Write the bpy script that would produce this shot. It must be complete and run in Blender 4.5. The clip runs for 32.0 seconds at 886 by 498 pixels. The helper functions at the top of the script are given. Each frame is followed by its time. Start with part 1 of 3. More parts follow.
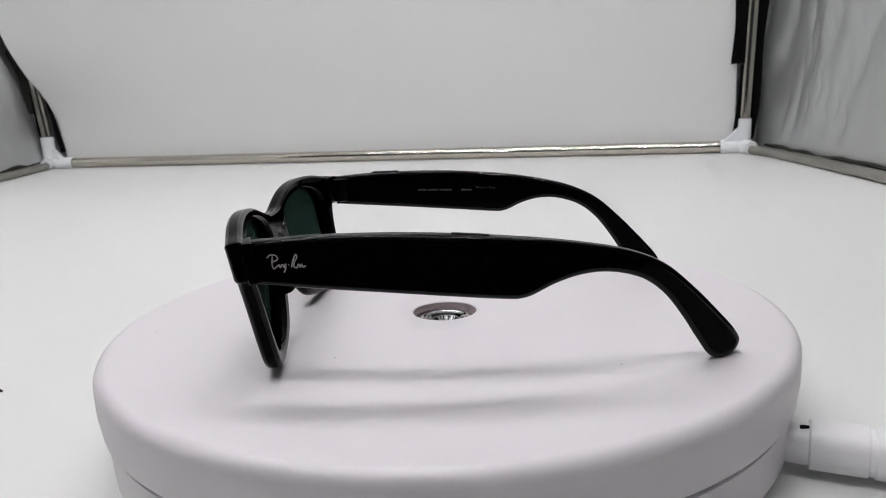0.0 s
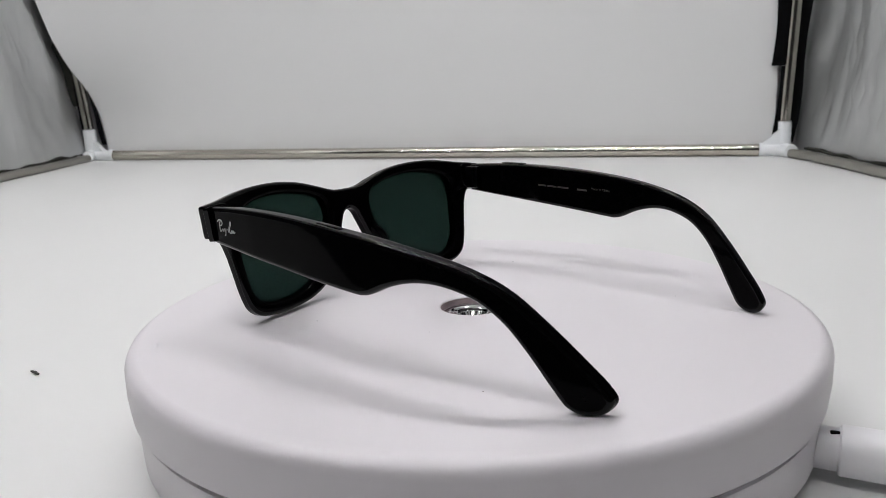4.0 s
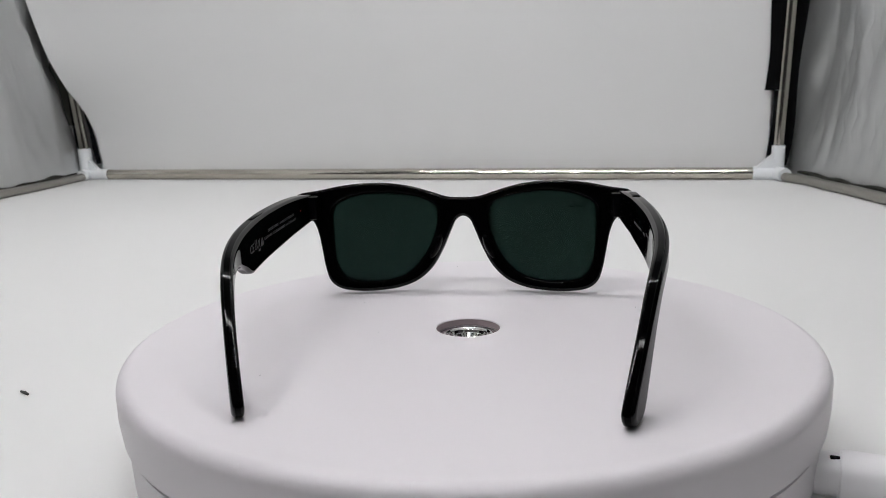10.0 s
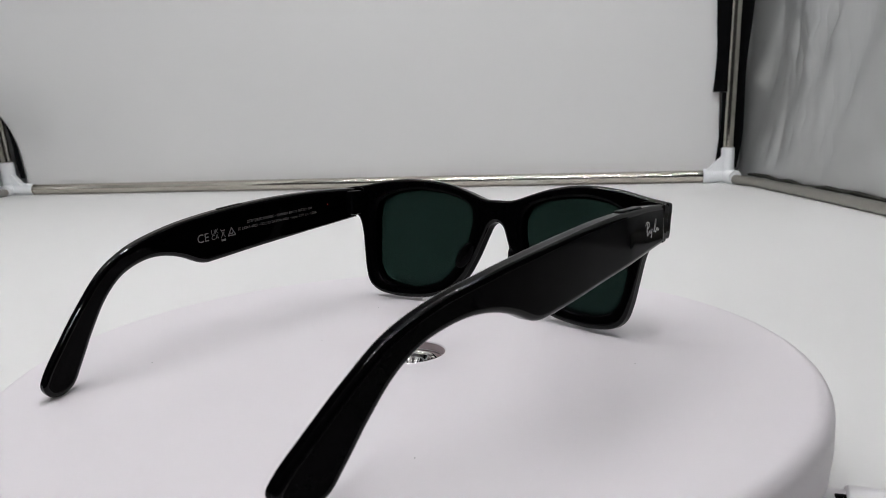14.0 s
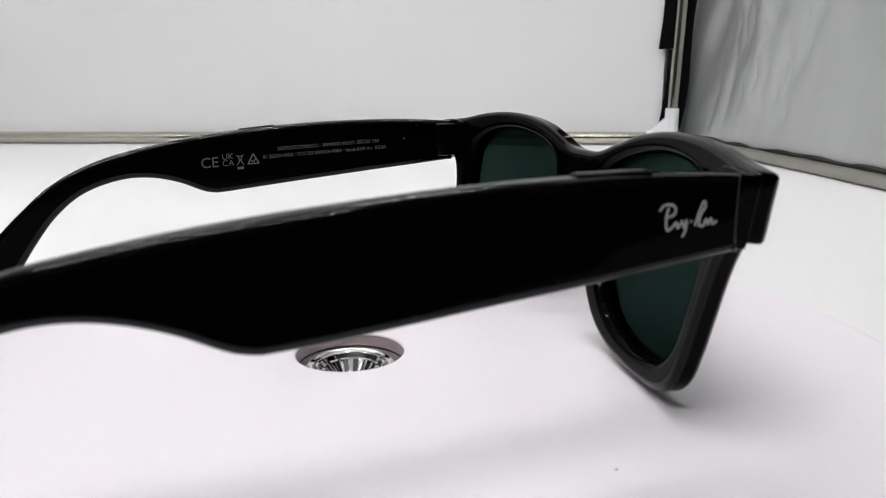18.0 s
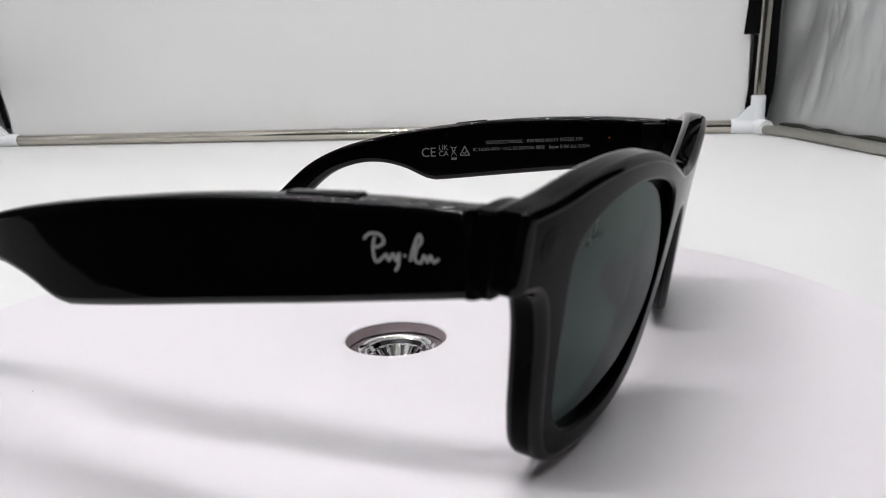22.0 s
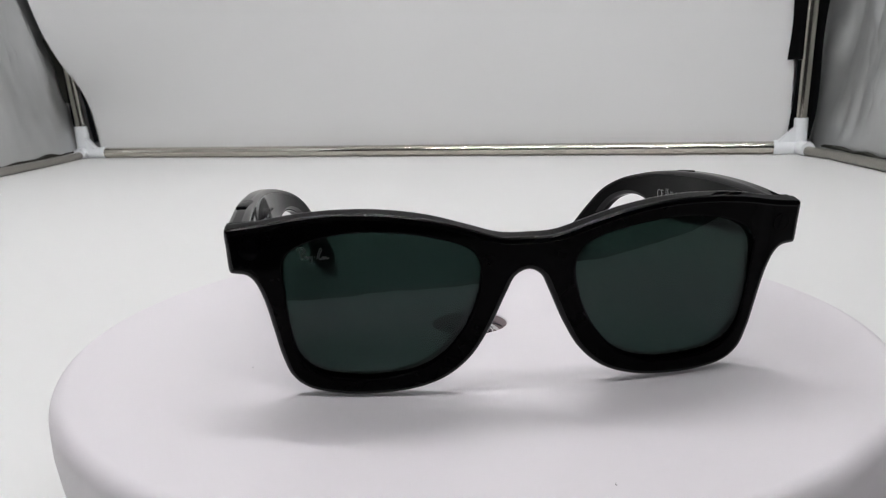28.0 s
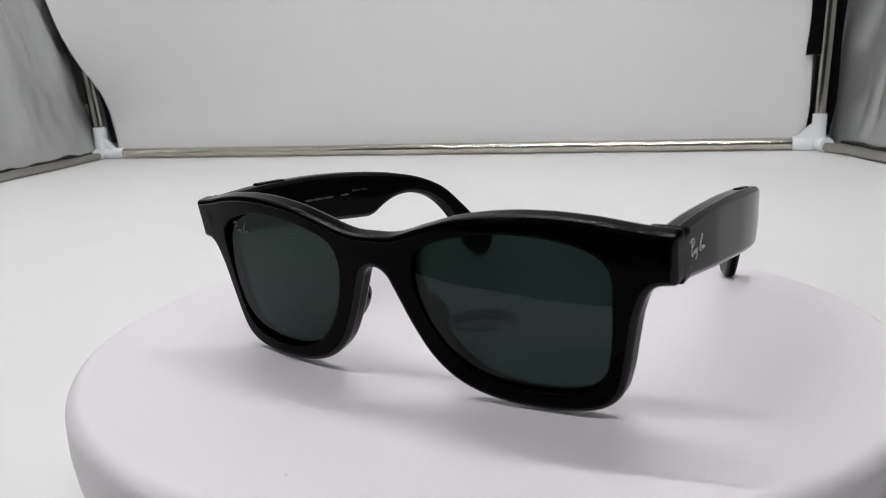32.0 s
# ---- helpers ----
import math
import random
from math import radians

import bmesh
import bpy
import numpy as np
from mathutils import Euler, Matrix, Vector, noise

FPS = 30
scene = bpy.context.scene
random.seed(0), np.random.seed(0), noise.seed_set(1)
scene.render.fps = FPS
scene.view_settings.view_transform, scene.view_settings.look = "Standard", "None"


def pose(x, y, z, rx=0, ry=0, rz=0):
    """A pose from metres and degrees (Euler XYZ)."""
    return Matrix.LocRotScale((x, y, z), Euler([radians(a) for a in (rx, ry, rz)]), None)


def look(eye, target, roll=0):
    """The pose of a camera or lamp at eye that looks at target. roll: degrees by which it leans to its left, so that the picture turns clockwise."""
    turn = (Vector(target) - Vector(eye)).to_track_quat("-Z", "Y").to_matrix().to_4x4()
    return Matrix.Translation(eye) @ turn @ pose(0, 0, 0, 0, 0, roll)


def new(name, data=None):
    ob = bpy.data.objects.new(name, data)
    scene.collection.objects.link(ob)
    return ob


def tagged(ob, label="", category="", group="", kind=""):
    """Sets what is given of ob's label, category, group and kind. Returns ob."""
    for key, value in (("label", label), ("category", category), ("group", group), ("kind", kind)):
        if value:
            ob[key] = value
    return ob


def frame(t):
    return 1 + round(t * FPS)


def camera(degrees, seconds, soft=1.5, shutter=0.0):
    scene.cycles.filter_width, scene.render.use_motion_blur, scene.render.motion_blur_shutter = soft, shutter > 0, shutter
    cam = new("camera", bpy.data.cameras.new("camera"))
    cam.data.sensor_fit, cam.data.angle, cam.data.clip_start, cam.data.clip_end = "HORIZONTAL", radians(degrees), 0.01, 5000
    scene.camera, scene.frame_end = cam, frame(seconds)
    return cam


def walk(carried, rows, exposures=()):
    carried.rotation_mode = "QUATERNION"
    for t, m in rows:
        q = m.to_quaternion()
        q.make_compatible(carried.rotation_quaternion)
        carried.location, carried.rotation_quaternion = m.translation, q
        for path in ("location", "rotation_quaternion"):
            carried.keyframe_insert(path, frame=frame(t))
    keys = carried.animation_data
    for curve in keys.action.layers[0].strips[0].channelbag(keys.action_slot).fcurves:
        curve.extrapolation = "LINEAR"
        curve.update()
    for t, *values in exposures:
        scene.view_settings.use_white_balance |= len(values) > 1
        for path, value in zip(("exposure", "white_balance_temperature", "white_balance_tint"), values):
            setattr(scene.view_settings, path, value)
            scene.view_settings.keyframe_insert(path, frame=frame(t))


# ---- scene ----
cam = camera(60.0, 32.0, soft=0.8)
cam.data.dof.use_dof = True
cam.data.dof.focus_distance = 0.30
cam.data.dof.aperture_fstop = 34.0

PATH = (
    (0, 0.0710, -0.2871, 0.0913, 13.80, -12.60, -2.78),
    (0.5, 0.0710, -0.2867, 0.0906, 14.03, -12.46, -2.66),
    (1, 0.0713, -0.2871, 0.0904, 14.16, -12.21, -2.52),
    (1.5, 0.0712, -0.2873, 0.0901, 14.33, -12.65, -2.43),
    (2, 0.0714, -0.2877, 0.0901, 14.56, -12.81, -2.26),
    (2.5, 0.0709, -0.2877, 0.0901, 14.77, -12.85, -2.16),
    (3, 0.0711, -0.2881, 0.0902, 15.10, -12.85, -2.10),
    (3.5, 0.0721, -0.2874, 0.0897, 15.77, -12.80, -2.09),
    (5.5, 0.0733, -0.2878, 0.0896, 16.76, -11.43, -1.90),
    (6, 0.0725, -0.2878, 0.0898, 16.76, -11.33, -1.85),
    (6.5, 0.0727, -0.2873, 0.0895, 16.93, -11.17, -1.82),
    (7, 0.0725, -0.2867, 0.0892, 17.01, -11.07, -1.82),
    (7.5, 0.0729, -0.2862, 0.0891, 17.10, -10.99, -1.80),
    (8, 0.0725, -0.2863, 0.0888, 17.05, -11.00, -1.77),
    (8.5, 0.0724, -0.2862, 0.0887, 16.98, -10.99, -1.76),
    (9, 0.0717, -0.2857, 0.0886, 16.70, -11.01, -1.64),
    (9.5, 0.0715, -0.2856, 0.0889, 16.24, -11.01, -1.58),
    (10, 0.0715, -0.2861, 0.0891, 15.81, -10.98, -1.62),
    (10.5, 0.0715, -0.2867, 0.0887, 15.58, -10.94, -1.67),
    (11, 0.0715, -0.2874, 0.0892, 15.09, -11.00, -1.67),
    (11.5, 0.0715, -0.2881, 0.0898, 14.40, -10.92, -1.60),
    (12, 0.0725, -0.2895, 0.0899, 13.69, -10.67, -1.74),
    (12.5, 0.0735, -0.2901, 0.0897, 12.76, -9.87, -1.85),
    (13, 0.0732, -0.2869, 0.0892, 12.42, -9.70, -1.96),
    (13.5, 0.0683, -0.2659, 0.0859, 12.43, -10.29, -2.00),
    (14, 0.0659, -0.2437, 0.0808, 12.11, -10.31, -2.26),
    (14.5, 0.0559, -0.2200, 0.0760, 9.32, -10.72, -1.85),
    (16.5, 0.0407, -0.1987, 0.0672, 4.77, -10.87, -0.51),
    (17, 0.0405, -0.1998, 0.0681, 4.98, -11.23, -0.46),
    (17.5, 0.0383, -0.1821, 0.0657, 4.79, -12.06, -0.32),
    (18, 0.0406, -0.1674, 0.0643, 6.25, -13.13, -0.46),
    (18.5, 0.0457, -0.1630, 0.0656, 9.13, -14.51, -1.20),
    (19, 0.0481, -0.1597, 0.0652, 9.89, -13.98, -1.75),
    (19.5, 0.0506, -0.1597, 0.0655, 11.56, -14.01, -2.13),
    (20, 0.0520, -0.1535, 0.0636, 12.06, -14.06, -2.63),
    (20.5, 0.0536, -0.1486, 0.0616, 13.00, -14.10, -2.91),
    (21, 0.0530, -0.1464, 0.0602, 13.12, -14.13, -2.83),
    (21.5, 0.0524, -0.1613, 0.0634, 12.50, -13.83, -2.34),
    (22, 0.0532, -0.1756, 0.0663, 12.88, -13.52, -2.25),
    (22.5, 0.0529, -0.1883, 0.0680, 12.38, -13.14, -1.85),
    (23, 0.0572, -0.2081, 0.0758, 12.95, -14.10, -2.60),
    (23.5, 0.0619, -0.2288, 0.0791, 13.37, -13.73, -2.65),
    (24, 0.0655, -0.2448, 0.0815, 13.53, -13.48, -2.78),
    (24.5, 0.0638, -0.2446, 0.0818, 13.28, -13.43, -2.15),
    (25, 0.0637, -0.2448, 0.0818, 13.39, -13.35, -2.05),
    (25.5, 0.0642, -0.2449, 0.0824, 14.33, -13.03, -2.49),
    (26, 0.0639, -0.2445, 0.0823, 15.04, -12.85, -2.26),
    (26.5, 0.0634, -0.2433, 0.0823, 16.01, -12.70, -2.13),
    (28.5, 0.0644, -0.2441, 0.0824, 16.72, -12.57, -2.10),
    (29, 0.0647, -0.2441, 0.0824, 16.99, -12.61, -2.26),
    (29.5, 0.0649, -0.2442, 0.0823, 17.24, -12.63, -2.26),
    (30, 0.0651, -0.2442, 0.0822, 17.46, -12.65, -2.10),
    (30.5, 0.0652, -0.2441, 0.0822, 17.53, -12.62, -2.14),
    (31, 0.0653, -0.2439, 0.0821, 17.63, -12.63, -2.09),
    (31.5, 0.0653, -0.2438, 0.0820, 17.79, -12.63, -2.27),
    (32, 0.0653, -0.2437, 0.0819, 17.84, -12.63, -2.50),
)


def eye_pose(x, y, z, yaw, pitch, roll):
    a, b = radians(yaw), radians(pitch)
    way = Vector((-math.sin(a) * math.cos(b), math.cos(a) * math.cos(b), math.sin(b)))
    return look((x, y, z), Vector((x, y, z)) + way, roll)


EXPOSURE = 0.0
walk(cam, [(t, eye_pose(*p)) for t, *p in PATH],
     exposures=[(0, EXPOSURE), (13, EXPOSURE - 0.08), (17, EXPOSURE + 0.24), (19, EXPOSURE + 0.42), (21, EXPOSURE + 0.40), (23, EXPOSURE + 0.16), (25, EXPOSURE + 0.04), (32, EXPOSURE + 0.05)])

# ---- world ----
world = bpy.data.worlds.new("dim_room")
scene.world = world
world.use_nodes = True
world.node_tree.nodes["Background"].inputs[0].default_value = (0.75, 0.85, 1.0, 1)
world.node_tree.nodes["Background"].inputs[1].default_value = 0.05

LED_STRENGTH = 245.0
FLOOR_Z = -0.042
TURN_START, TURN_RATE = 101.28, -9.2797   # degrees, degrees a second


# ---- materials ----
def material(name, color, rough=0.5, metal=0.0, coat=0.0, spec=0.5, noise_scale=0.0, noise_amount=0.0,
             bump=0.0, bump_scale=200.0, rough_var=0.0):
    m = bpy.data.materials.new(name)
    m.use_nodes = True
    nt = m.node_tree
    b = nt.nodes["Principled BSDF"]
    b.inputs["Base Color"].default_value = (*color, 1)
    b.inputs["Roughness"].default_value = rough
    b.inputs["Metallic"].default_value = metal
    b.inputs["Coat Weight"].default_value = coat
    b.inputs["Coat Roughness"].default_value = 0.03
    b.inputs["Specular IOR Level"].default_value = spec
    tc = nt.nodes.new("ShaderNodeTexCoord")
    if noise_amount:
        n = nt.nodes.new("ShaderNodeTexNoise")
        n.inputs["Scale"].default_value = noise_scale
        n.inputs["Detail"].default_value = 6
        nt.links.new(tc.outputs["Object"], n.inputs["Vector"])
        mix = nt.nodes.new("ShaderNodeMix")
        mix.data_type = "RGBA"
        mix.inputs["A"].default_value = (*[c * (1 - noise_amount) for c in color], 1)
        mix.inputs["B"].default_value = (*[min(1, c * (1 + noise_amount)) for c in color], 1)
        nt.links.new(n.outputs["Fac"], mix.inputs["Factor"])
        nt.links.new(mix.outputs["Result"], b.inputs["Base Color"])
        if rough_var:
            r = nt.nodes.new("ShaderNodeMapRange")
            r.inputs["To Min"].default_value = rough - rough_var
            r.inputs["To Max"].default_value = rough + rough_var
            nt.links.new(n.outputs["Fac"], r.inputs["Value"])
            nt.links.new(r.outputs["Result"], b.inputs["Roughness"])
    if bump:
        n2 = nt.nodes.new("ShaderNodeTexNoise")
        n2.inputs["Scale"].default_value = bump_scale
        n2.inputs["Detail"].default_value = 4
        nt.links.new(tc.outputs["Object"], n2.inputs["Vector"])
        bp = nt.nodes.new("ShaderNodeBump")
        bp.inputs["Strength"].default_value = bump
        bp.inputs["Distance"].default_value = 0.001
        nt.links.new(n2.outputs["Fac"], bp.inputs["Height"])
        nt.links.new(bp.outputs["Normal"], b.inputs["Normal"])
    return m


M_SHEET = material("white_sheet", (0.76, 0.76, 0.755), 0.55, noise_scale=3, noise_amount=0.02, bump=0.05, bump_scale=60)
M_BACK = material("white_backdrop", (0.755, 0.755, 0.755), 0.6, noise_scale=2, noise_amount=0.03, bump=0.08, bump_scale=30)
M_SILVER = material("silver_lining", (0.53, 0.54, 0.54), 0.40, metal=0.7, noise_scale=7, noise_amount=0.12, bump=0.5, bump_scale=22, rough_var=0.08)
M_TENT = material("tent_fabric", (0.78, 0.78, 0.78), 0.6, noise_scale=4, noise_amount=0.05)
# Near-black: the unlit room's darkness is put into the colour.
M_ROOM = material("unlit_room", (0.035, 0.035, 0.037), 0.7, noise_scale=3, noise_amount=0.1)
M_BLACK_TAPE = material("black_tape", (0.0025, 0.0025, 0.003), 0.9, spec=0.08, noise_scale=120, noise_amount=0.3, bump=0.5, bump_scale=900)
# Fabric flap colour; on the wall-foot strips it stands for shade.
M_OLIVE = material("olive_binding_and_foot_shade", (0.035, 0.035, 0.029), 0.8, spec=0.2, noise_scale=60, noise_amount=0.3, bump=0.3, bump_scale=500)
M_STEEL = material("brushed_steel", (0.56, 0.53, 0.47), 0.085, metal=1.0, noise_scale=40, noise_amount=0.08, rough_var=0.012)
M_DULL = material("dull_steel", (0.33, 0.32, 0.29), 0.42, metal=0.8, noise_scale=40, noise_amount=0.12, rough_var=0.06)
M_CONNECTOR = material("white_connector", (0.80, 0.82, 0.84), 0.35, noise_scale=30, noise_amount=0.03)
M_DISC = material("white_turntable", (0.755, 0.722, 0.755), 0.38, noise_scale=25, noise_amount=0.012, bump=0.04, bump_scale=2500, rough_var=0.04)
M_BASE = material("white_base", (0.765, 0.736, 0.765), 0.35, noise_scale=25, noise_amount=0.015)
M_PIPE = material("white_pipe", (0.80, 0.79, 0.81), 0.3, noise_scale=50, noise_amount=0.02)
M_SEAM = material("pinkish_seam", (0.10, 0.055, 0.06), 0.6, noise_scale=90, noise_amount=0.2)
# Rose of the hole's wall, darkened for the shade inside it.
M_ROSE = material("shaded_rose_plastic", (0.34, 0.275, 0.29), 0.4, noise_scale=60, noise_amount=0.05)
M_CHROME = material("chrome", (0.72, 0.71, 0.71), 0.08, metal=1.0, noise_scale=300, noise_amount=0.05, rough_var=0.02)
M_ACETATE = material("black_acetate", (0.0010, 0.0010, 0.0012), 0.05, spec=0.035, noise_scale=160, noise_amount=0.3, rough_var=0.01)
# Glossier copy of the same acetate for outer bevels, to bring out LED glints.
M_EDGE_GLINT = material("acetate_edge_glint", (0.0010, 0.0010, 0.0012), 0.02, spec=0.20, noise_scale=160, noise_amount=0.3, rough_var=0.006)
M_MATT = material("black_hinge", (0.0015, 0.0015, 0.002), 0.25, spec=0.05, noise_scale=300, noise_amount=0.3)
M_CAMERA = material("camera_glass", (0.001, 0.001, 0.0015), 0.08, spec=0.03)
M_RING = material("camera_ring", (0.0012, 0.0012, 0.0015), 0.10, spec=0.03)
M_LOGO = material("silver_print", (0.50, 0.50, 0.50), 0.35, metal=0.4)
M_ETCH = material("grey_etching", (0.085, 0.095, 0.092), 0.5)
M_PRINT = material("grey_print", (0.12, 0.12, 0.123), 0.5)
M_FAINT = material("faint_print", (0.03, 0.03, 0.031), 0.5)
M_RED = material("red_dot", (0.35, 0.01, 0.01), 0.3)
M_LINT = material("dark_lint", (0.035, 0.035, 0.03), 0.9)
M_ALU = material("led_rail", (0.7, 0.7, 0.7), 0.4, metal=0.8)


def lens_material(name, coated):
    m = bpy.data.materials.new(name)
    m.use_nodes = True
    nt = m.node_tree
    nt.nodes.remove(nt.nodes["Principled BSDF"])
    tr = nt.nodes.new("ShaderNodeBsdfTransparent")
    tr.inputs["Color"].default_value = (0.109, 0.153, 0.141, 1)   # one of the lens's two faces
    if not coated:
        nt.links.new(tr.outputs[0], nt.nodes["Material Output"].inputs["Surface"])
        return m
    gl = nt.nodes.new("ShaderNodeBsdfGlossy")
    gl.inputs["Color"].default_value = (0.86, 0.92, 0.92, 1)
    gl.inputs["Roughness"].default_value = 0.0
    lw = nt.nodes.new("ShaderNodeLayerWeight")
    lw.inputs["Blend"].default_value = 0.5
    pw = nt.nodes.new("ShaderNodeMath")
    pw.operation = "POWER"
    pw.inputs[1].default_value = 5.0
    nt.links.new(lw.outputs["Facing"], pw.inputs[0])
    fr = nt.nodes.new("ShaderNodeMath")
    fr.operation = "MULTIPLY_ADD"
    fr.inputs[1].default_value, fr.inputs[2].default_value = 0.45, 0.024
    nt.links.new(pw.outputs[0], fr.inputs[0])
    mx = nt.nodes.new("ShaderNodeMixShader")
    nt.links.new(fr.outputs[0], mx.inputs[0])
    nt.links.new(tr.outputs[0], mx.inputs[1])
    nt.links.new(gl.outputs[0], mx.inputs[2])
    nt.links.new(mx.outputs[0], nt.nodes["Material Output"].inputs["Surface"])
    return m


M_LENS, M_LENS_BACK = lens_material("green_lens", True), lens_material("green_lens_back", False)


def led_material():
    m = bpy.data.materials.new("led_glow")
    m.use_nodes = True
    nt = m.node_tree
    b = nt.nodes["Principled BSDF"]
    b.inputs["Emission Color"].default_value = (0.99, 0.98, 0.99, 1)
    b.inputs["Emission Strength"].default_value = LED_STRENGTH
    return m


M_LED = led_material()


# ---- mesh helpers ----
from mathutils.geometry import delaunay_2d_cdt


def finish(ob, mat, smooth=True, angle=35):
    me = ob.data
    me.materials.append(mat)
    if mat is M_LENS:
        me.materials.append(M_LENS_BACK)
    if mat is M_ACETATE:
        me.materials.append(M_EDGE_GLINT)
    if smooth:
        me.polygons.foreach_set("use_smooth", [True] * len(me.polygons))
        me.set_sharp_from_angle(angle=radians(angle))
    me.update()
    return ob


def part(name, bm, mat, parent=None, label="", smooth=True, angle=35):
    me = bpy.data.meshes.new(name)
    bmesh.ops.recalc_face_normals(bm, faces=bm.faces)
    bm.to_mesh(me)
    bm.free()
    ob = new(name, me)
    finish(ob, mat, smooth, angle)
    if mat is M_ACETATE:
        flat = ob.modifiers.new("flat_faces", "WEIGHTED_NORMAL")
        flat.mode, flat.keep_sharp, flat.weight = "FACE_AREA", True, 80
    if parent:
        ob.parent = parent
    if label:
        tagged(ob, label)
    return ob


def thing(name, label, category, at=(0, 0, 0), **more):
    return tagged(new(name), label, category, **more) if at == (0, 0, 0) else place(tagged(new(name), label, category, **more), at)


def place(ob, at):
    ob.location = at
    return ob


def lathe(profile, steps=128, closed=True, centre=(0, 0, 0)):
    """A turned body about z from (radius, height) pairs."""
    bm = bmesh.new()
    rings = []
    for r, z in profile:
        if r < 1e-6:
            rings.append([bm.verts.new((centre[0], centre[1], z + centre[2]))])
        else:
            rings.append([bm.verts.new((centre[0] + r * math.cos(2 * math.pi * k / steps), centre[1] + r * math.sin(2 * math.pi * k / steps), z + centre[2])) for k in range(steps)])
    pairs = list(zip(rings, rings[1:])) + ([(rings[-1], rings[0])] if closed else [])
    for a, b in pairs:
        for k in range(steps):
            n = (k + 1) % steps
            q = [a[k % len(a)], a[n % len(a)], b[n % len(b)], b[k % len(b)]]
            q = list(dict.fromkeys(q))
            if len(q) > 2:
                bm.faces.new(q)
    return bm


def tube(points, radius, steps=20, caps=True):
    """A round bar along a line of points."""
    bm = bmesh.new()
    pts = [Vector(p) for p in points]
    radii = radius if isinstance(radius, (list, tuple)) else [radius] * len(pts)
    rings = []
    for i, p in enumerate(pts):
        d = (pts[min(i + 1, len(pts) - 1)] - pts[max(i - 1, 0)]).normalized()
        side = d.cross(Vector((0, 0, 1)))
        side = side.normalized() if side.length > 1e-4 else Vector((1, 0, 0))
        up = side.cross(d)
        rings.append([bm.verts.new(p + radii[i] * (math.cos(2 * math.pi * k / steps) * side + math.sin(2 * math.pi * k / steps) * up)) for k in range(steps)])
    for a, b in zip(rings, rings[1:]):
        for k in range(steps):
            bm.faces.new((a[k], a[(k + 1) % steps], b[(k + 1) % steps], b[k]))
    if caps:
        bm.faces.new(rings[0])
        bm.faces.new(rings[-1])
    return bm


def block(size, at=(0, 0, 0), bevel=0.0, segments=2, turn=None):
    bm = bmesh.new()
    bmesh.ops.create_cube(bm, size=1)
    bmesh.ops.scale(bm, vec=size, verts=bm.verts)
    if bevel:
        bmesh.ops.bevel(bm, geom=bm.edges[:], offset=bevel, segments=segments, affect="EDGES", profile=0.5)
    if turn:
        bmesh.ops.transform(bm, matrix=turn, verts=bm.verts)
    bmesh.ops.translate(bm, vec=at, verts=bm.verts)
    return bm


def merge(*bms):
    out = bms[0]
    for b in bms[1:]:
        me = bpy.data.meshes.new("tmp")
        b.to_mesh(me)
        b.free()
        out.from_mesh(me)
        bpy.data.meshes.remove(me)
    return out


def spline(ctrl, per=8, closed=True):
    """A smooth line through a few control points (Catmull-Rom)."""
    n = len(ctrl)
    out = []
    for i in range(n if closed else n - 1):
        p = [Vector(ctrl[(i + k) % n] if closed else ctrl[min(max(i + k, 0), n - 1)]) for k in (-1, 0, 1, 2)]
        d1, d2, d3 = [max((p[k + 1] - p[k]).length, 1e-7) ** 0.5 for k in range(3)]
        for s in range(per):
            t = s / per
            m1 = (p[2] - p[1]) + d2 * ((p[1] - p[0]) / d1 - (p[2] - p[0]) / (d1 + d2)) if d1 else p[2] - p[1]
            m2 = (p[2] - p[1]) + d2 * ((p[3] - p[2]) / d3 - (p[3] - p[1]) / (d2 + d3)) if d3 else p[2] - p[1]
            out.append((2 * t**3 - 3 * t**2 + 1) * p[1] + (t**3 - 2 * t**2 + t) * m1 + (-2 * t**3 + 3 * t**2) * p[2] + (t**3 - t**2) * m2)
    if not closed:
        out.append(Vector(ctrl[-1]))
    return out


def inside_of(line, x, y):
    """Whether (x, y) lies in the closed line."""
    hit = False
    for p, q in zip(line, line[1:] + line[:1]):
        if (p[1] > y) != (q[1] > y) and x < (q[0] - p[0]) * (y - p[1]) / (q[1] - p[1]) + p[0]:
            hit = not hit
    return hit


def inset(line, d):
    """The closed line moved inwards by d."""
    n = len(line)
    area = sum(line[k][0] * line[(k + 1) % n][1] - line[(k + 1) % n][0] * line[k][1] for k in range(n))
    s = 1 if area > 0 else -1
    out = []
    for k in range(n):
        t = (Vector(line[(k + 1) % n][:2]) - Vector(line[k - 1][:2])).normalized()
        out.append((line[k][0] - t.y * d * s, line[k][1] + t.x * d * s))
    return out


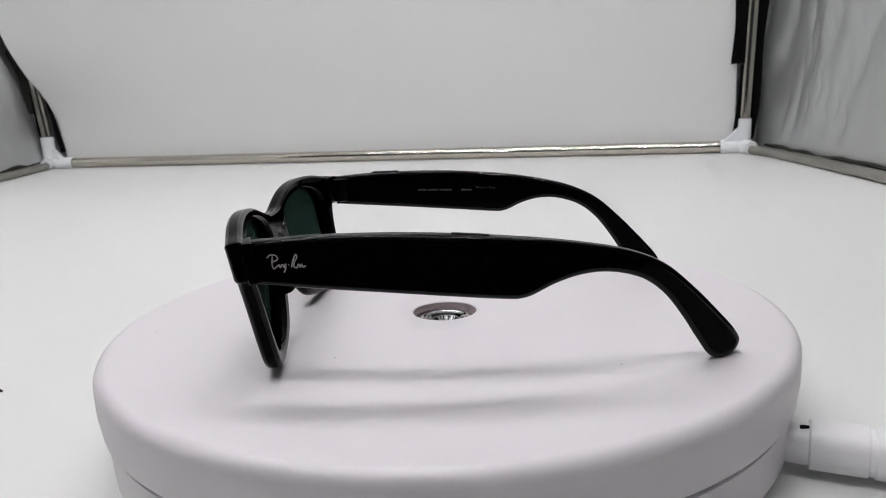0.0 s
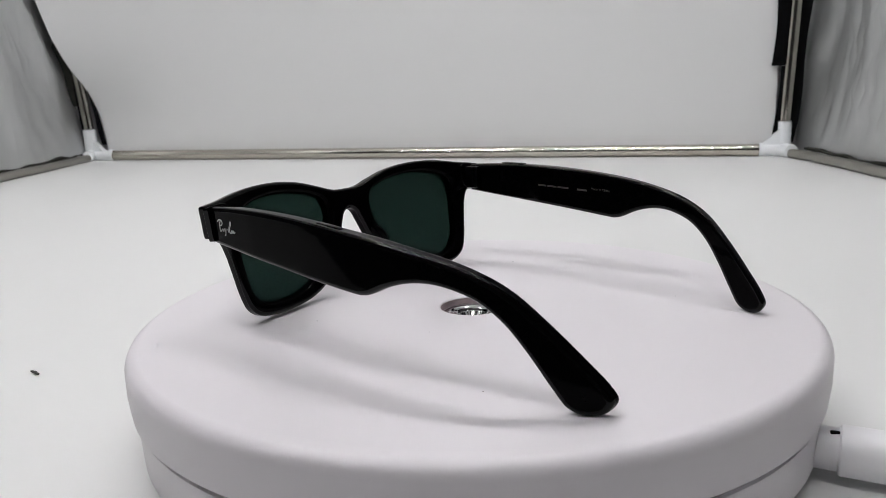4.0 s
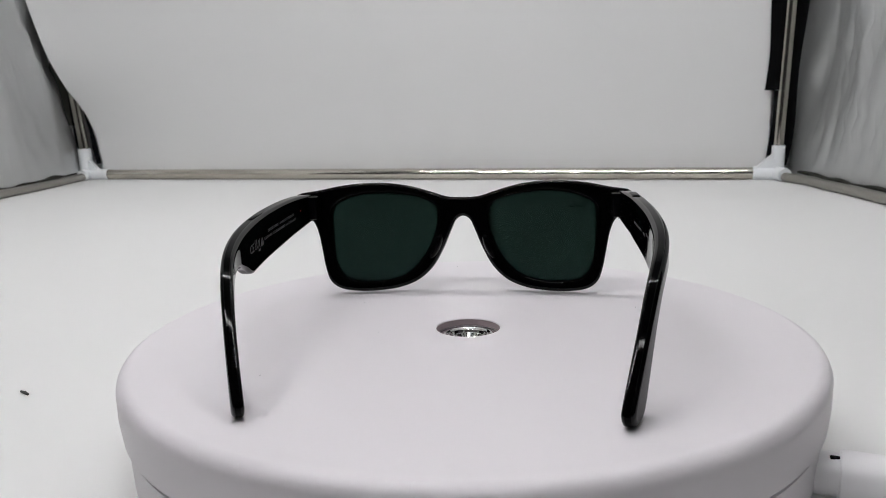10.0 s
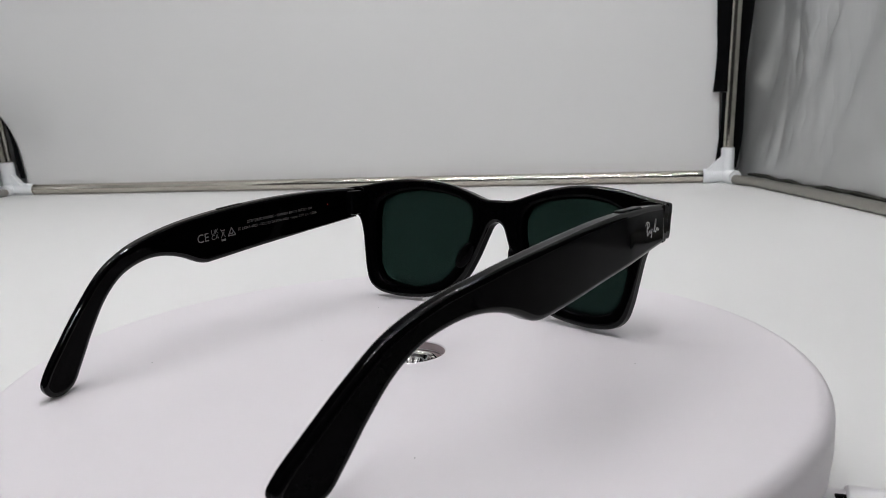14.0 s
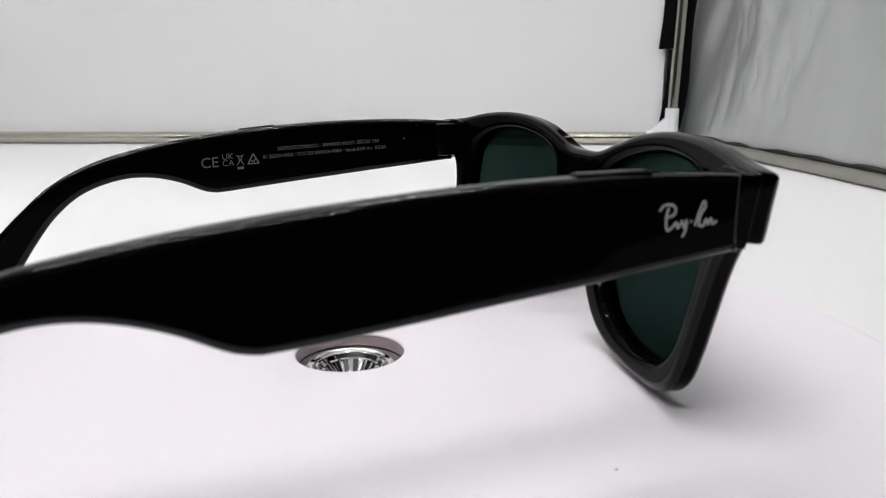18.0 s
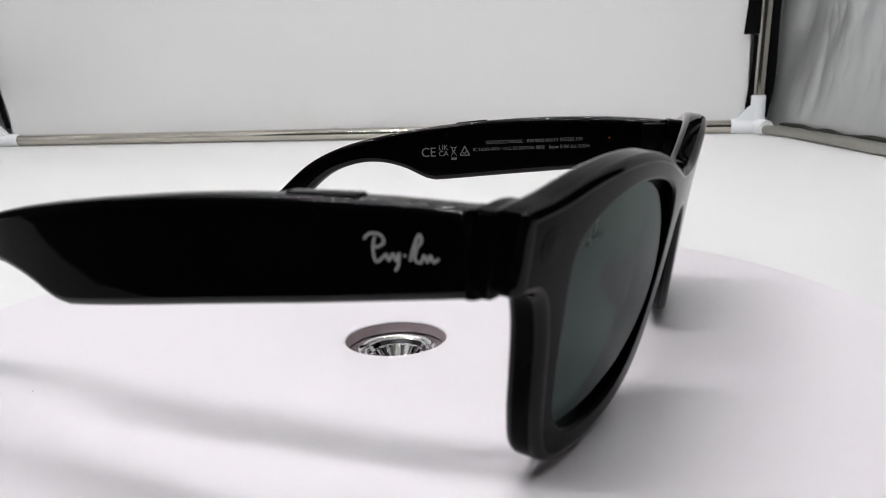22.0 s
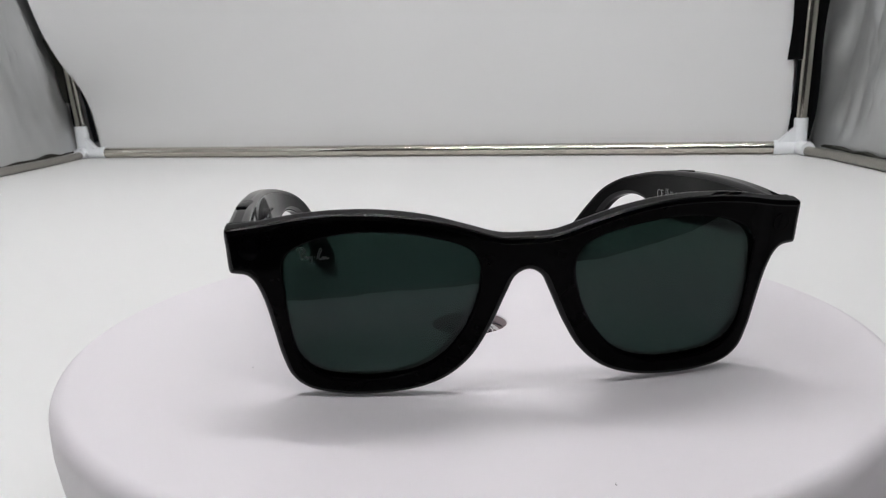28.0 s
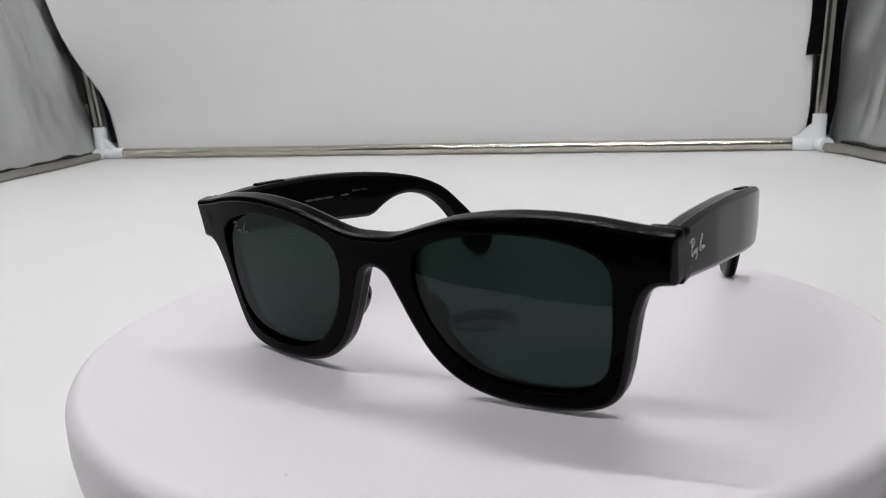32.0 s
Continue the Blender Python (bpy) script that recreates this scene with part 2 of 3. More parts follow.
def plate(outlines, half, bevel, rounds=4, step=0.0025, flare=None):
    """A plate with rounded edges, thickness along z: the first outline is its rim, the others are holes. Fine faces, so that it can be bent."""
    bm = bmesh.new()
    outlines = [[(p[0], p[1]) for p in o] for o in outlines]
    edge = []
    for i, line in enumerate(outlines):
        sign = 1 if i == 0 else -1
        soft = bevel if i == 0 else bevel * 0.5
        layers = []
        for k in range(rounds + 1):
            a = math.pi / 2 * k / rounds
            layers.append((inset(line, sign * soft * (1 - math.cos(a))), half - soft + soft * math.sin(a)))
        back = layers
        if flare and i:
            back = [(inset(line, -flare * (1 - math.cos(math.pi / 2 * k / rounds))), half - flare + flare * math.sin(math.pi / 2 * k / rounds)) for k in range(rounds + 1)]
        stack = [(l, -z) for l, z in back[::-1]] + layers
        rings = [[bm.verts.new((x, y, z)) for x, y in l] for l, z in stack]
        for a, b in zip(rings, rings[1:]):
            for k in range(len(line)):
                n = (k + 1) % len(line)
                quad = bm.faces.new((a[k], a[n], b[n], b[k]))
                # slot 1 is the glossier copy that carries the edge glints
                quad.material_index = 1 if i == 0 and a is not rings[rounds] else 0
        edge.append((rings[0], rings[-1], layers[-1][0], back[-1][0]))
    for z, which in ((-half, 0), (half, 1)):
        rim = [v for e in edge for v in e[which]]
        lines = [e[3 - which] for e in edge]
        pts, cons = [], []
        for line in lines:
            first = len(pts)
            pts += [Vector(p) for p in line]
            cons += [(first + k, first + (k + 1) % len(line)) for k in range(len(line))]
        nb = len(pts)
        lo = [min(p[0] for p in pts), min(p[1] for p in pts)]
        hi = [max(p[0] for p in pts), max(p[1] for p in pts)]
        keep = [inset(l, step * 0.45 * (1 if i == 0 else -1)) for i, l in enumerate(lines)]
        y = lo[1] + step / 2
        row = 0
        while y < hi[1]:
            x = lo[0] + step * (0.5 if row % 2 else 0.25)
            while x < hi[0]:
                if inside_of(keep[0], x, y) and not any(inside_of(h, x, y) for h in keep[1:]):
                    pts.append(Vector((x, y)))
                x += step
            y += step * 0.87
            row += 1
        vs, _, fs, orig, _, _ = delaunay_2d_cdt(pts, cons, [], 0, 1e-9)
        made = {}
        for f in fs:
            c = sum((vs[k] for k in f), Vector((0, 0))) / 3
            if not inside_of(lines[0], c.x, c.y) or any(inside_of(l, c.x, c.y) for l in lines[1:]):
                continue
            tri = []
            for k in f:
                src = orig[k][0] if orig[k] else -1
                if 0 <= src < nb:
                    tri.append(rim[src])
                else:
                    if k not in made:
                        made[k] = bm.verts.new((vs[k].x, vs[k].y, z))
                    tri.append(made[k])
            try:
                bm.faces.new(tri)
            except ValueError:
                pass
    return bm


def letters(text, size, half=0.00002, align="LEFT"):
    """Flat raised letters in the xy plane, in the built-in font."""
    cu = bpy.data.curves.new("letters", "FONT")
    cu.body, cu.size, cu.extrude, cu.align_x, cu.resolution_u = text, size, half, align, 3
    ob = bpy.data.objects.new("letters", cu)
    scene.collection.objects.link(ob)
    me = bpy.data.meshes.new_from_object(ob.evaluated_get(bpy.context.evaluated_depsgraph_get()))
    bpy.data.objects.remove(ob)
    bm = bmesh.new()
    bm.from_mesh(me)
    bpy.data.meshes.remove(me)
    return bm


def warp(bm, f):
    for v in bm.verts:
        v.co = f(v.co)
    return bm


# ---- the light tent ----
BACK_Y = 0.958
RIGHT_POST, LEFT_POST = (0.2437, 0.964), (-0.9905, 0.964)
RIGHT_END, LEFT_END = 0.2091, -0.9398    # ends of the back tube
TUBE_R, TUBE_Z = 0.0090, -0.0327
CEIL_Z, FRONT_Y = 1.25, -0.80
RIGHT_LINE = [(0.262, 0.985), (0.289, 0.859), (0.3085, 0.786), (0.3244, 0.722), (0.353, 0.60), (0.392, 0.40), (0.412, 0.26)]
LEFT_LINE = [(-1.020, 0.985), (-0.981, 0.896), (-0.9400, 0.759), (-0.9215, 0.68), (-0.898, 0.607), (-0.868, 0.40), (-0.850, 0.26)]


def wall_sheet(name, line, seed, label, folds, spread):
    """A hanging fabric wall along a line on the ground, with folds that fade towards its ends; two skins, 3 mm apart."""
    pts = spline([Vector((x, y, 0)) for x, y in line], 70, closed=False)
    rows = 44
    bm = bmesh.new()
    skins = []
    for skin in (0, 1):
        grid = []
        for i, p in enumerate(pts):
            d = (pts[min(i + 1, len(pts) - 1)] - pts[max(i - 1, 0)]).normalized()
            nrm = Vector((-d.y, d.x, 0))
            col = []
            for j in range(rows + 1):
                z = FLOOR_Z + (CEIL_Z - FLOOR_Z) * (j / rows) ** 1.3
                q = Vector((p.x * 2, p.y * 5 + z * 1.1, z * 1.6 + seed))
                lean = p.y + z * 0.35
                ridge = 1 - abs(noise.noise(Vector((lean * 8, z * 2.2, seed)))) * 2
                a = noise.noise(q) * 0.020 + ridge * 0.016 + noise.noise(Vector((lean * 24, z * 3.5, seed + 4))) * 0.006
                crumple = 1 - abs(noise.noise(Vector((lean * 19 + z * 9, z * 13 - p.y * 6, seed + 7)))) * 2.4
                a += crumple * 0.0075 * min(1, max(0, (p.y - 0.62) / 0.12))
                fade = min(1, i / 36) * min(1, (len(pts) - 1 - i) / 8) * min(1, 0.15 + (z - FLOOR_Z) * 5)
                out = spread * (min(z, 0.5) - FLOOR_Z) * min(1, max(0, (p.y - 0.4) / 0.5))
                col.append(bm.verts.new(p + Vector((out, 0, z)) + nrm * (a * folds * fade + skin * 0.003)))
            grid.append(col)
        for a, b in zip(grid, grid[1:]):
            for j in range(rows):
                bm.faces.new((a[j], a[j + 1], b[j + 1], b[j]))
        skins.append(grid)
    ob = part(name, bm, M_SILVER, angle=80)
    return tagged(ob, label, "wall", kind="structure")


def setting():
    floor = part("floor", block((2.62, 1.60, 0.01), (-0.3, 0.60, FLOOR_Z - 0.005), 0.001), M_SHEET)
    tagged(floor, "smooth white floor sheet of the light tent", "floor", kind="structure")
    # unseen dark surface, added so lenses and frame mirror a dark front
    table = part("table_unseen", block((2.62, 0.6996, 0.01), (-0.3, -0.5400, FLOOR_Z - 0.006), 0.001), M_ROOM)
    tagged(table, "unseen dark grey table top added before the tent's open front, for dark reflections", "table", kind="structure")
    # backdrop, whose left edge bows and covers the left post towards the top
    lines = [(FLOOR_Z, -0.958), (-0.0143, -0.9624), (0.0184, -0.9672), (0.0509, -0.9732), (0.094, -0.9854), (0.1264, -1.0010), (0.1691, -1.0152), (0.2275, -1.0353), (0.2957, -1.055), (0.6, -1.13), (CEIL_Z, -1.22)]
    left = spline([Vector((x, z, 0)) for z, x in lines], 6, closed=False)
    bm = bmesh.new()
    n = 60
    for skin in (0.0, 0.003):
        grid = []
        for p in left:
            row = []
            for k in range(n + 1):
                x = p.x + (0.231 - p.x) * k / n
                sag = 0.004 * noise.noise(Vector((x * 3, p.y * 3, 1)))
                lift = min(1, max(0, (p.y - 0.03) / 0.17))
                sag -= 0.045 * lift * lift * (3 - 2 * lift) * math.exp(-(x - p.x) / 0.12)
                row.append(bm.verts.new((x, BACK_Y - 0.006 + TUBE_R * 1.9 + skin + sag, p.y)))
            grid.append(row)
        for a, b in zip(grid, grid[1:]):
            for k in range(n):
                bm.faces.new((a[k], a[k + 1], b[k + 1], b[k]))
    tagged(part("wall_back", bm, M_BACK, angle=80), "plain white backdrop sheet behind the metal tube", "wall", kind="structure")
    tagged(part("wall_outer", block((2.6, 0.006, 1.32), (-0.3, 1.06, 0.6)), M_TENT), "grey outer fabric behind the backdrop", "wall", kind="structure")
    wall_sheet("wall_right", RIGHT_LINE, 3.0, "wrinkled silver-grey reflective fabric side wall", 1.0, 0.06)
    wall_sheet("wall_left", LEFT_LINE, 11.0, "creased silver-grey reflective fabric side wall", 0.9, -0.24)
    # dark strips for the shade between side tubes and fabric
    hem("foot_shade_right", RIGHT_LINE, 1, 2.0, "bunched foot of the silver side wall, coloured dark for its shade")
    hem("foot_shade_left", LEFT_LINE, -1, 9.0, "bunched foot of the silver side wall, coloured dark for its shade")
    # unseen dark walls, added to keep the open front dark in reflections
    for name, x in (("wall_unseen_left", -1.61), ("wall_unseen_right", 1.01)):
        tagged(part(name, block((0.006, 2.1, 1.32), (x, 0.245, 0.6)), M_ROOM), "unseen near-black wall added beside the tent, for an unlit room", "wall", kind="structure")
    tagged(part("wall_unseen_front", block((2.62, 0.006, 1.32), (-0.3, FRONT_Y - 0.01, 0.6)), M_ROOM), "unseen near-black wall added beyond the open front, for an unlit room", "wall", kind="structure")
    tagged(part("ceiling", block((2.6, 2.3, 0.006), (-0.3, 0.25, CEIL_Z + 0.006)), M_TENT), "pale fabric roof of the tent", "ceiling", kind="structure")


def hem(name, line, sx, seed, label):
    """The bunched lower edge of a side wall's fabric, drooping unevenly onto the tube; its dark colour stands for the
    shade there.
    """
    pts = [p for p in spline([Vector((*p, 0)) for p in line], 60, closed=False) if 0.50 < p.y < BACK_Y - 0.03]
    bm = bmesh.new()
    rows = []
    for p in pts:
        n = noise.noise(Vector((p.y * 26, seed, 0)))
        low = FLOOR_Z + 0.0125 + 0.0022 * n
        high = low + max(0.0008, 0.0030 + 0.0075 * noise.noise(Vector((p.y * 15, seed + 3, 1))))
        x = p.x - sx * (0.0070 + 0.0018 * n)
        rows.append([bm.verts.new(c) for c in ((x, p.y, low), (x - sx * 0.001, p.y, high), (x + sx * 0.005, p.y, high + 0.001), (x + sx * 0.005, p.y, low))])
    for a, b in zip(rows, rows[1:]):
        for k in range(4):
            bm.faces.new((a[k], a[(k + 1) % 4], b[(k + 1) % 4], b[k]))
    bm.faces.new(rows[0])
    bm.faces.new(rows[-1])
    tagged(part(name, bm, M_OLIVE, angle=60), label, "hem", kind="structure")


def connector(sx):
    """A three-way corner socket: sleeves to the post, to the back tube and to the side tube."""
    x, y = RIGHT_POST if sx > 0 else LEFT_POST
    c = Vector((x, BACK_Y, TUBE_Z))
    inner, top, r = (RIGHT_END, 0.0093, 0.0094) if sx > 0 else (LEFT_END, 0.0165, 0.0120)
    root = thing("corner_connector", "white plastic three-way corner connector of the tent frame", "connector", group="corner connectors")
    up = merge(tube([(x, y - 0.006, TUBE_Z - 0.008), (x, y - 0.006, top - 0.0011)], r, 24), tube([(x, y - 0.006, top - 0.001), (x, y - 0.006, top)], r - 0.0006, 24))
    part("post_sleeve", up, M_CONNECTOR, root)
    part("back_sleeve", tube([(x, BACK_Y, TUBE_Z), (inner + sx * 0.002, BACK_Y, TUBE_Z), (inner, BACK_Y, TUBE_Z)], [0.0108, 0.0108, 0.0098], 24), M_CONNECTOR, root)
    line = RIGHT_LINE if sx > 0 else LEFT_LINE
    d = (Vector((*line[1], 0)) - Vector((*line[0], 0))).normalized()
    part("side_sleeve", tube([c, c + d * 0.030, c + d * 0.032], [0.0104, 0.0104, 0.0096], 24), M_CONNECTOR, root)
    web = bmesh.new()
    base = Vector((x, BACK_Y - 0.002, TUBE_Z + 0.006))
    tri = [base, base + Vector((-sx * 0.033, 0, 0)), base + Vector((-sx * 0.024, 0, 0.009)), base + Vector((-sx * 0.014, 0, 0.019)), base + Vector((0, 0, 0.030))]
    fr = [web.verts.new(p + Vector((0, -0.005, 0))) for p in tri]
    bk = [web.verts.new(p + Vector((0, 0.005, 0))) for p in tri]
    web.faces.new(fr)
    web.faces.new(bk)
    for k in range(len(tri)):
        web.faces.new((fr[k], fr[(k + 1) % len(tri)], bk[(k + 1) % len(tri)], bk[k]))
    part("gusset", web, M_CONNECTOR, root)
    return top


def tent_frame():
    bar = new("back_tube")
    part("tube", tube([(LEFT_END, BACK_Y, TUBE_Z), (-0.3, BACK_Y, TUBE_Z), (RIGHT_END, BACK_Y, TUBE_Z)], TUBE_R, 48), M_STEEL, bar)
    for x0, x1 in ((LEFT_END - 0.0001, LEFT_END + 0.0013), (RIGHT_END - 0.0013, RIGHT_END + 0.0001)):
        part("end_band", tube([(x0, BACK_Y, TUBE_Z), (x1, BACK_Y, TUBE_Z)], TUBE_R + 0.0006, 32), M_STEEL, bar)
    tagged(bar, "polished steel tube lying along the foot of the backdrop", "tube", group="tent frame tubes")
    for sx, (x, y) in ((1, RIGHT_POST), (-1, LEFT_POST)):
        top = connector(sx)
        lean = 0.036 if sx > 0 else -0.10
        post = part("corner_post", tube([(x, y - 0.006, top + 0.0003), (x + lean * CEIL_Z, y - 0.006, CEIL_Z)], 0.0074 if sx > 0 else 0.0088, 28), M_STEEL)
        tagged(post, "upright steel corner tube in a white socket", "tube", group="tent frame tubes")
        line = RIGHT_LINE if sx > 0 else LEFT_LINE
        pts = spline([Vector((*p, 0)) for p in line], 10, closed=False)
        c = Vector((x, BACK_Y, TUBE_Z))
        d = (Vector((*line[1], 0)) - Vector((*line[0], 0))).normalized()
        run = [Vector((c.x, c.y, FLOOR_Z + 0.0067)) + d * 0.031] + [Vector((p.x - sx * 0.011, p.y, FLOOR_Z + 0.0067)) for p in pts if p.y < BACK_Y - 0.07]
        side = part("side_tube", tube(run, 0.0066, 24), M_DULL)
        tagged(side, "dull steel tube along the foot of the side wall", "tube", group="tent frame tubes")


def ribbon(name, left, right, y, label, mat):
    """A hanging strip between two edges, each a list of (x, z); 2 mm thick."""
    a = spline([Vector((*p, 0)) for p in left], 8, closed=False)
    b = spline([Vector((*p, 0)) for p in right], 8, closed=False)
    bm = bmesh.new()
    va = [[bm.verts.new((p.x, y + s, p.y)) for p in a] for s in (0, 0.002)]
    vb = [[bm.verts.new((p.x, y + s, p.y)) for p in b] for s in (0, 0.002)]
    for i in range(len(a) - 1):
        for s in (0, 1):
            bm.faces.new((va[s][i], va[s][i + 1], vb[s][i + 1], vb[s][i]))
        bm.faces.new((va[0][i], va[0][i + 1], va[1][i + 1], va[1][i]))
        bm.faces.new((vb[0][i], vb[0][i + 1], vb[1][i + 1], vb[1][i]))
    ob = part(name, bm, mat, smooth=False)
    return tagged(ob, label, "fabric strip", group="black fabric strips")


def strips():
    y = BACK_Y + 0.002
    top = CEIL_Z - 0.01
    ribbon("fabric_strip", [(0.2210, 0.0901), (0.2255, 0.142), (0.2242, 0.213), (0.226, 0.6), (0.230, top)], [(0.2416, 0.0901), (0.2436, 0.15), (0.2454, 0.2117), (0.256, 0.6), (0.275, top)], y, "wide black hook tape edging the backdrop", M_BLACK_TAPE)
    ribbon("fabric_strip", [(0.2263, -0.0156), (0.2307, 0.0202), (0.2336, 0.0531), (0.2341, 0.0897)], [(0.2400, -0.0156), (0.2400, 0.02), (0.2405, 0.053), (0.2412, 0.0897)], y, "narrow black fabric edge beside the post", M_BLACK_TAPE)
    ribbon("fabric_strip", [(0.2490, -0.022), (0.2490, 0.07), (0.2510, 0.13), (0.2550, 0.21), (0.269, 0.6), (0.292, top)], [(0.2567, -0.022), (0.2625, 0.010), (0.2653, 0.04), (0.2673, 0.1244), (0.2755, 0.21), (0.302, 0.6), (0.335, top)], y + 0.004, "black fabric binding between post and side wall", M_BLACK_TAPE)
    ribbon("fabric_strip", [(-0.9700, -0.013), (-0.9770, 0.018), (-0.9800, 0.05), (-0.9900, 0.09)], [(-0.9610, -0.013), (-0.9665, 0.018), (-0.9730, 0.05), (-0.9860, 0.09)], y + 0.004, "thin black edge under the bowed backdrop", M_BLACK_TAPE)
    ribbon("fabric_strip", [(-1.0090, 0.0085), (-1.0125, 0.0244), (-1.0166, 0.0787), (-1.0175, 0.127), (-1.0195, 0.18)], [(-0.9990, 0.0085), (-1.0005, 0.0243), (-1.0030, 0.073), (-1.0055, 0.11), (-1.0140, 0.18)], y + 0.003, "black fabric binding beside the post", M_BLACK_TAPE)
    ribbon("fabric_strip", [(-1.0480, 0.06), (-1.0560, 0.12), (-1.0640, 0.21), (-1.0790, 0.30), (-1.15, 0.8)], [(-1.0130, 0.06), (-1.0140, 0.12), (-1.0260, 0.21), (-1.0500, 0.30), (-1.13, 0.8)], y + 0.0055, "dark olive-grey fabric flap behind the backdrop's edge", M_OLIVE)


def led_strip(y, z):
    root = thing("led_strip", "aluminium rail of bright white LEDs under the tent's roof", "lamp", group="roof LED strips")
    n, x0, x1 = 30, -0.88, 0.36
    part("rail", block((x1 - x0 + 0.04, 0.042, 0.006), ((x0 + x1) / 2, y, z + 0.0035), 0.001), M_ALU, root)
    for k in range(n):
        x = x0 + (x1 - x0) * (k + 0.5) / n
        if k == 0:
            first = part("led", block((0.0105, 0.034, 0.0009), (0, 0, 0)), M_LED, root, smooth=False)
            first.location = (x, y, z)
        else:
            o = new("led", first.data)
            o.parent, o.location = root, (x, y, z)


# ---- turntable ----
def arc(cx, cz, r, a0, a1, n):
    return [(cx + r * math.cos(radians(a0 + (a1 - a0) * k / n)), cz + r * math.sin(radians(a0 + (a1 - a0) * k / n))) for k in range(n + 1)]


DISC_R = 0.1306


def turntable():
    root = thing("turntable", "round white plastic motorised turntable with a chrome hub", "turntable")
    fil = 0.0048
    prof = [(0.0133, -0.0032), (0.0133, -0.0009), (0.0127, -0.0005), (0.0128, -0.0002), (0.0131, 0.0)]
    prof += [(r, 0.0) for r in (0.03, 0.06, 0.09, 0.115)]
    prof += arc(DISC_R - fil, -fil, fil, 90, 0, 10)
    prof += [(DISC_R, -0.012), (DISC_R - 0.0008, -0.0188), (DISC_R - 0.0016, -0.0194), (0.100, -0.0194), (0.100, -0.0062), (0.016, -0.0062), (0.016, -0.0034)]
    disc = part("disc", lathe(prof, 192), M_DISC, root, "white disc with a rounded rim", angle=40)
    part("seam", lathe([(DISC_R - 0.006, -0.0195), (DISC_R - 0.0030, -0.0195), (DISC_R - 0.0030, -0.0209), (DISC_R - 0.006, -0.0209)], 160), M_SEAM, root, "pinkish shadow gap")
    base = [(0.02, -0.0210), (DISC_R - 0.0030, -0.0210), (DISC_R - 0.0022, -0.0215), (DISC_R - 0.0030, -0.0370), (DISC_R - 0.0036, -0.0378), (0.02, -0.0378)]
    part("base", lathe(base, 160), M_BASE, root, "white plastic base")
    for k in range(6):
        a = radians(60 * k - 20)
        part("foot", lathe([(0.0, -0.0379), (0.0075, -0.0379), (0.0072, FLOOR_Z), (0.0, FLOOR_Z)], 20, closed=False, centre=(0.117 * math.cos(a), 0.117 * math.sin(a), 0)), M_BASE, root)
    part("hole_rim", lathe([(0.0126, -0.0006), (0.0131, -0.0009), (0.0130, -0.0031), (0.0124, -0.0031)], 96), M_ROSE, root, "rose-grey inner wall of the hub hole, darkened for its shade")
    part("hub_ring", lathe([(0.0130, -0.0037), (0.0124, -0.0034), (0.0112, -0.0036)] + [(0.0097 + 0.0015 * math.cos(a), -0.0040 + 0.0013 * math.sin(a)) for a in [math.pi * k / 12 for k in range(1, 12)]] + [(0.0079 + 0.0006 * math.cos(a), -0.0037 + 0.0007 * math.sin(a)) for a in [math.pi * k / 8 for k in range(1, 8)]] + [(0.0070, -0.0040), (0.0066, -0.0046), (0.0074, -0.010), (0.0130, -0.010)], 96), M_CHROME, root, "dished chrome washer")
    well = lathe([(0.0067, -0.0042), (0.0062, -0.0043), (0.0058, -0.0048), (0.0036, -0.0074), (0.0, -0.0077), (0.0, -0.0101), (0.0070, -0.0101)], 144, closed=False)
    for v in well.verts:
        if 0.0030 < math.hypot(v.co.x, v.co.y) < 0.0064 and v.co.z > -0.009:
            k = 1 + 0.07 * math.tanh(3 * math.cos(14 * math.atan2(v.co.y, v.co.x)))
            v.co.x, v.co.y = v.co.x * k, v.co.y * k
    part("hub_socket", well, M_CHROME, root, "fluted chrome socket")
    for x, y, r in SPECKS:
        s = bmesh.new()
        bmesh.ops.create_icosphere(s, subdivisions=1, radius=r)
        bmesh.ops.scale(s, vec=(1, 1.6, 0.5), verts=s.verts)
        bmesh.ops.translate(s, vec=(x, y, r * 0.3), verts=s.verts)
        part("dust_speck", s, M_LINT, disc)
    return disc


SPECKS = [(-0.065, -0.058, 0.00018), (0.0574, -0.0595, 0.00016), (-0.0503, 0.0358, 0.00018), (-0.0346, -0.0087, 0.00014), (-0.016, 0.1115, 0.00018), (0.0689, 0.0306, 0.00018)]


def side_pipe():
    root = thing("plastic_pipe", "white plastic pipe socket standing out from the turntable's base", "pipe")
    z, y = -0.0318, -0.0338
    ax = lambda x: (x, y - (x - 0.124) * 0.20, z)
    part("collar", tube([ax(0.1190), ax(0.1300)], 0.0070, 32), M_PIPE, root)
    part("pipe", tube([ax(0.1294), ax(0.1300), ax(0.1462), ax(0.1466)], [0.0078, 0.0083, 0.0083, 0.0079], 40), M_PIPE, root)
    part("ring", tube([ax(0.1466), ax(0.1480)], 0.0078, 32), M_PIPE, root)
    part("outer_pipe", tube([ax(0.1480), ax(0.1486), ax(0.34)], [0.0080, 0.0085, 0.0085], 40), M_PIPE, root)
    notch = block((0.0034, 0.0022, 0.0012), (0.1278, y - 0.0025, z + 0.0063), 0.0004)
    part("notch", notch, M_MATT, root, "small dark notch")


def lint():
    bm = tube([(-0.2178, -0.0080, FLOOR_Z + 0.0008), (-0.2138, -0.0096, FLOOR_Z + 0.0010), (-0.2112, -0.0106, FLOOR_Z + 0.0008)], [0.0005, 0.0008, 0.0006], 6)
    tagged(part("lint", bm, M_LINT), "tiny dark scrap of lint lying on the white floor sheet", "lint")


